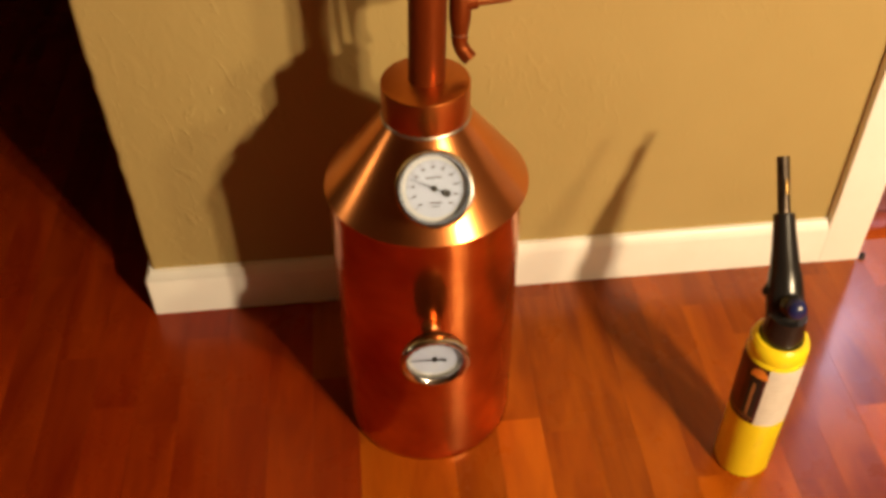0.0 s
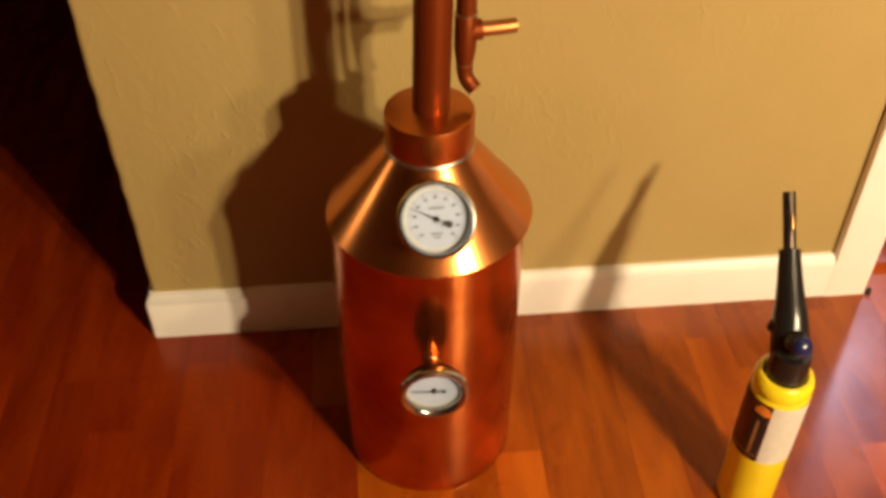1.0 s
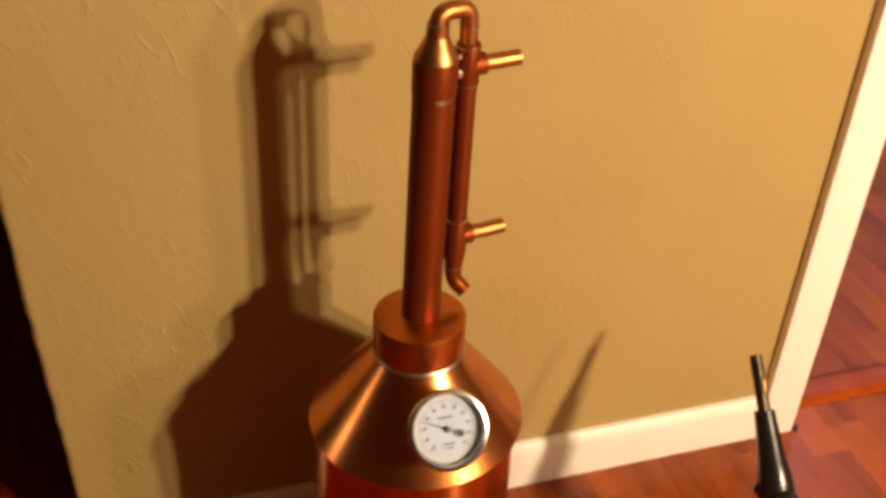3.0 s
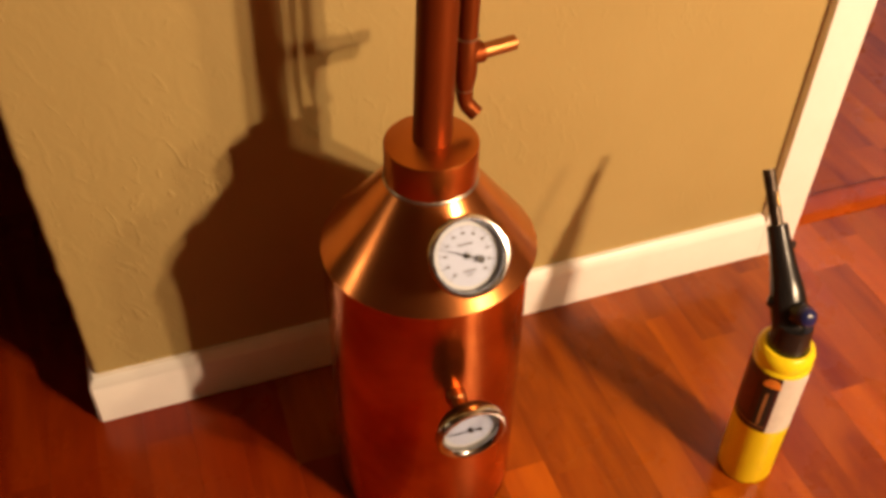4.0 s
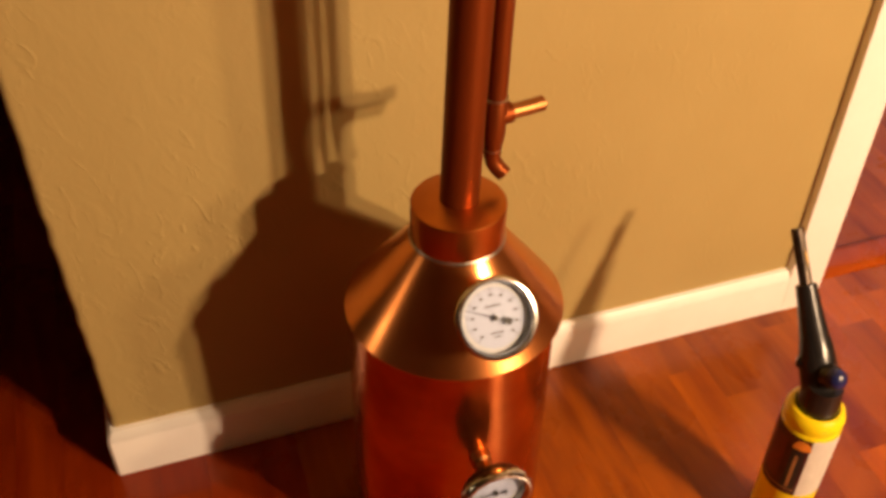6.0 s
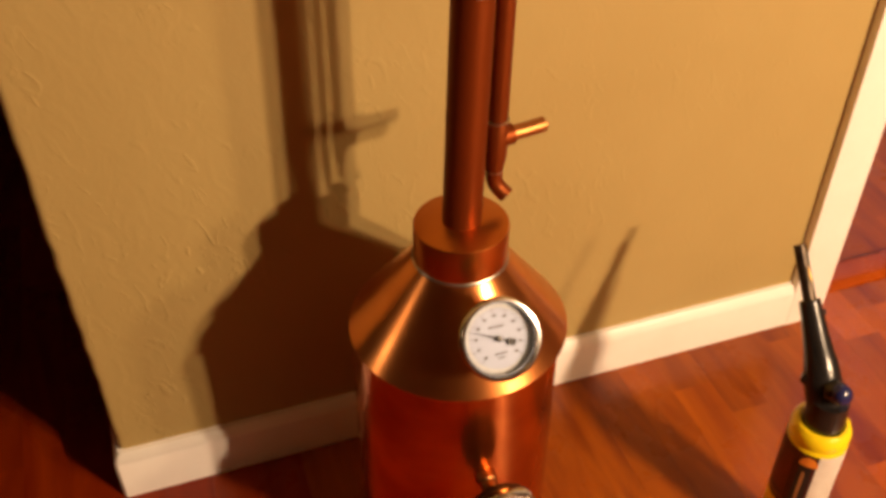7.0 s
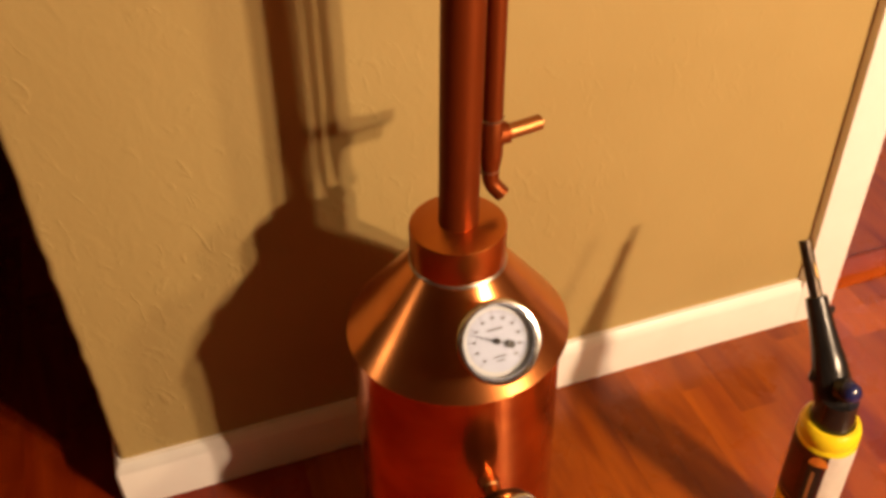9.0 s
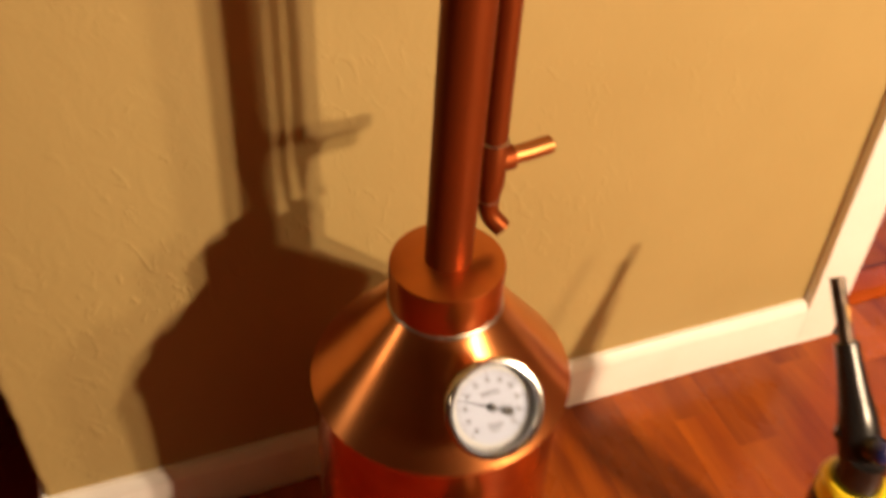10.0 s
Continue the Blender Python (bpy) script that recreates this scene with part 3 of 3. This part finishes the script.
# upper dial on the cone, lower dial on the drum, both to the front
slope = math.atan2(Z_COL0 - Z_CONE, RC - RK)
tilt_up = math.degrees(math.pi / 2 - slope)
up_m = Matrix.Translation((0.0035, -0.1005, 0.4375)) @ Matrix.Rotation(radians(90 - tilt_up), 4, "X")
# The upper case back is lighter to soften its reflection in the collar.
gauge(up_m, 155, 0.022, 1.0, 0.0048, back=CASE_DARK)
low_m = Matrix.Translation((-0.0045, -0.1455, 0.2460)) @ Matrix.Rotation(radians(90 + 1), 4, "X") @ Matrix.Scale(0.97, 4)
gauge(low_m, 176, 0.029, 1.15, 0.0060, 0.0292, FAINT_INK, 0.7)

# ---- the gas torch ----
TX, TY = 0.757, -0.332
torch = empty("gas_torch", (TX, TY, 0), "yellow gas cylinder with a black torch head standing upright", "gas torch")
RT = 0.0332
part("cylinder", lathe([(0, 0.004), (0.022, 0.003), (0.0285, 0.0), (0.0315, 0.0015), (RT, 0.006), (RT, 0.196), (RT - 0.0008, 0.2005), (0.0312, 0.203)], 64), YELLOW, torch, "glossy yellow steel gas cylinder")
part("shoulder_ring", lathe([(0.029, 0.2025), (0.0318, 0.204), (0.0328, 0.209), (0.0326, 0.2145), (0.0308, 0.2200), (0.0278, 0.2232), (0.0245, 0.2236), (0.0235, 0.219)], 64), YELLOW, torch, "bright yellow rounded plastic collar")
LAB0, LAB1 = 0.104, 0.198


def label_patch(z0, z1, a0, a1, lift, n=18):
    r = RT + lift
    return lathe([(r - 0.0001, z0), (r, z0), (r, z1), (r - 0.0001, z1)], n, None, (a0, a1))


part("label_panel", label_patch(LAB0, LAB1, -165, -30, 0.0003, 30), LABEL_DARK, torch, "dark printed label panel")
part("label_panel", label_patch(LAB0, LAB1, -30, 62, 0.0003, 24), LABEL_WHITE, torch, "pale text panel of the label")
part("label_picture", label_patch(0.122, 0.186, -150, -74, 0.0005), LABEL_MAROON, torch, "maroon flame picture")
part("label_picture", label_patch(0.112, 0.178, -62, -36, 0.0005), INK, torch, "black picture box with a brown torch")
part("label_bar", label_patch(0.116, 0.170, -53, -47, 0.0007, 4), LABEL_BROWN, torch)
part("label_bar", label_patch(0.112, 0.1135, -150, -34, 0.0007, 20), LABEL_BROWN, torch)


def dome_patch():
    """An orange half-round on the label, laid on the cylinder."""
    bm = bmesh.new()
    r = RT + 0.0008
    centre = bm.verts.new((r * math.sin(radians(-46)), -r * math.cos(radians(-46)), 0.180))
    rim = []
    for k in range(17):
        a = math.pi * k / 16
        th = radians(-46) + 0.0105 / r * math.cos(a)
        rim.append(bm.verts.new((r * math.sin(th), -r * math.cos(th), 0.180 + 0.015 * math.sin(a))))
    for p, q in zip(rim, rim[1:]):
        bm.faces.new((centre, p, q))
    return bm


part("label_badge", dome_patch(), LABEL_ORANGE, torch, "orange half-round badge")
for k in range(12):
    part("text_bar", label_patch(0.112 + 0.0068 * k, 0.1136 + 0.0068 * k, -25 + (k % 3), 40 - 7 * ((k * 5) % 4), 0.0006, 10), LABEL_GREY, torch)
# head: base cup, bent neck, sleeve, flame tube
part("head_base", lathe([(0.0, 0.219), (0.0224, 0.219), (0.0230, 0.2225), (0.0226, 0.232), (0.0212, 0.246), (0.0200, 0.256), (0.0, 0.257)], 40), BLACK_PLASTIC, torch, "black plastic head base")
J0, J1, TIP = Vector((0.0, 0.006, 0.248)), Vector((0.0, 0.030, 0.284)), Vector((0.004, 0.113, 0.380))
way = (TIP - J1).normalized()
sl = [J1 + way * d for d in (0.0, 0.010, 0.030, 0.050, 0.0660, 0.0668)]
sweep_pts = [J0 + Vector((0, -0.004, -0.01)), J0, J0.lerp(J1, 0.35), J0.lerp(J1, 0.7)] + sl
part("head_body", sweep(sweep_pts, [0.0205, 0.0208, 0.0205, 0.0195, 0.0180, 0.0160, 0.0138, 0.0122, 0.0114, 0.0106], 32), BLACK_PLASTIC, torch, "black tapered torch sleeve")
part("flame_tube", pipe_end([J1 + way * 0.055, J1 + way * 0.09, TIP], 0.0068, 0.0009, 0.03), BURNT_STEEL, torch, "heat-darkened steel flame tube")
gap = J1 + way * 0.098
part("tube_slot", box(-0.0008, 0.0008, -0.0006, 0.0003, -0.008, 0.008, 0.0003), BRASS, torch, "brass slot in the flame tube").matrix_local = Matrix.Translation(gap + Vector((0.002, -0.0056, 0.0036))) @ way.to_track_quat("Z", "Y").to_matrix().to_4x4()
knob_m = Matrix.Translation((-0.001, -0.012, 0.276)) @ Matrix.Rotation(radians(62), 4, "X")
part("trigger_button", lathe([(0, 0.0105), (0.006, 0.0095), (0.0098, 0.0065), (0.0112, 0.002), (0.0112, -0.012), (0, -0.012)], 32, knob_m), BLUE_PLASTIC, torch, "dark blue push button")
part("button_collar", lathe([(0.0110, -0.002), (0.0124, -0.003), (0.0135, -0.012), (0.010, -0.014)], 32, knob_m), BLACK_PLASTIC, torch)
lat = Matrix.Translation((-0.0155, 0.027, 0.268)) @ Vector((-0.68, 0.73, 0.1)).to_track_quat("Z", "Y").to_matrix().to_4x4()
part("side_latch", lathe([(0, 0.006), (0.006, 0.0052), (0.0085, 0.002), (0.0088, -0.006), (0, -0.006)], 24, lat), BLACK_PLASTIC, torch)

# the torch is sheared a touch off plumb to fit the camera's view
for ob in torch.children:
    if ob.name.startswith("tube_slot"):
        continue
    for v in ob.data.vertices:
        v.co.x += 0.018 * (v.co.z - 0.25)
        v.co.y += 0.032 * (v.co.z - 0.25)

# ---- small dark bit at the foot of the casing ----
thing("door_bumper", lathe([(0, 0.011), (0.0022, 0.0105), (0.0034, 0.008), (0.004, 0.002), (0.0046, 0.0)], 16, Matrix.Translation((1.0465, -0.014, 0.0002))), DARK_BIT, "small dark bit at the foot of the door casing", "bumper")

# ---- floor, laid in narrow strips ----
FX0, FX1, FY0, FY1 = -2.6, 3.6, -4.2, 3.4
floor = thing("floor", box(-2.72, 3.72, -4.32, 3.52, -0.08, -0.004), GAP, "glossy cherry-coloured wood strip floor", "floor", "structure")
STRIP, OFF = 0.0592, -0.08
rng = random.Random(7)


def strip_piece(length):
    """One strip, its upper edges eased; origin at its middle, top at z = 0."""
    bm = bmesh.new()
    h, e = STRIP / 2 - 0.00005, 0.00012
    l2 = length / 2 - 0.00005
    low = [bm.verts.new((x, y, -0.0035)) for x, y in ((-h, -l2), (h, -l2), (h, l2), (-h, l2))]
    mid = [bm.verts.new((x, y, -e)) for x, y in ((-h, -l2), (h, -l2), (h, l2), (-h, l2))]
    high = [bm.verts.new((x, y, 0)) for x, y in ((-h + e, -l2), (h - e, -l2), (h - e, l2), (-h + e, l2))]
    for a, b in ((low, mid), (mid, high)):
        for k in range(4):
            j = (k + 1) % 4
            bm.faces.new((a[k], a[j], b[j], b[k]))
    bm.faces.new(high)
    return bm


LENGTHS = (0.24, 0.30, 0.36, 0.44, 0.54)
TONES = {"light": WOOD_LIGHT, "mid": WOOD_MID, "dark": WOOD_DIM_SIDE}
PIECES = {}
for n_len in LENGTHS:
    for tone, mat in TONES.items():
        me = mesh_of("strip", strip_piece(n_len), mat)
        PIECES[n_len, tone] = me
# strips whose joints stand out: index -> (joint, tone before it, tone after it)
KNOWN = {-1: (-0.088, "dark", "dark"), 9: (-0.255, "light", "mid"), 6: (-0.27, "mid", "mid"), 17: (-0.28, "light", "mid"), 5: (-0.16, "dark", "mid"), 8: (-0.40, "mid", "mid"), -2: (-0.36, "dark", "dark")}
near_box = (-0.95, 1.72, -0.80, 1.25)
rest = {"light": ([], []), "mid": ([], []), "dark": ([], [])}
count = 0
for k in range(math.ceil((FX0 - OFF) / STRIP), math.floor((FX1 - OFF) / STRIP)):
    xc = OFF + (k + 0.5) * STRIP
    ends = []
    joint = KNOWN[k][0] if k in KNOWN else rng.uniform(-0.5, 0.0)
    y = joint
    while y < FY1:
        n_len = rng.choice(LENGTHS)
        ends.append((y, n_len))
        y += n_len
    y = joint
    while y > FY0:
        n_len = rng.choice(LENGTHS)
        y -= n_len
        ends.append((y, n_len))
    for y, n_len in ends:
        # Strips left of the still take the dark tone in place of dimmer light.
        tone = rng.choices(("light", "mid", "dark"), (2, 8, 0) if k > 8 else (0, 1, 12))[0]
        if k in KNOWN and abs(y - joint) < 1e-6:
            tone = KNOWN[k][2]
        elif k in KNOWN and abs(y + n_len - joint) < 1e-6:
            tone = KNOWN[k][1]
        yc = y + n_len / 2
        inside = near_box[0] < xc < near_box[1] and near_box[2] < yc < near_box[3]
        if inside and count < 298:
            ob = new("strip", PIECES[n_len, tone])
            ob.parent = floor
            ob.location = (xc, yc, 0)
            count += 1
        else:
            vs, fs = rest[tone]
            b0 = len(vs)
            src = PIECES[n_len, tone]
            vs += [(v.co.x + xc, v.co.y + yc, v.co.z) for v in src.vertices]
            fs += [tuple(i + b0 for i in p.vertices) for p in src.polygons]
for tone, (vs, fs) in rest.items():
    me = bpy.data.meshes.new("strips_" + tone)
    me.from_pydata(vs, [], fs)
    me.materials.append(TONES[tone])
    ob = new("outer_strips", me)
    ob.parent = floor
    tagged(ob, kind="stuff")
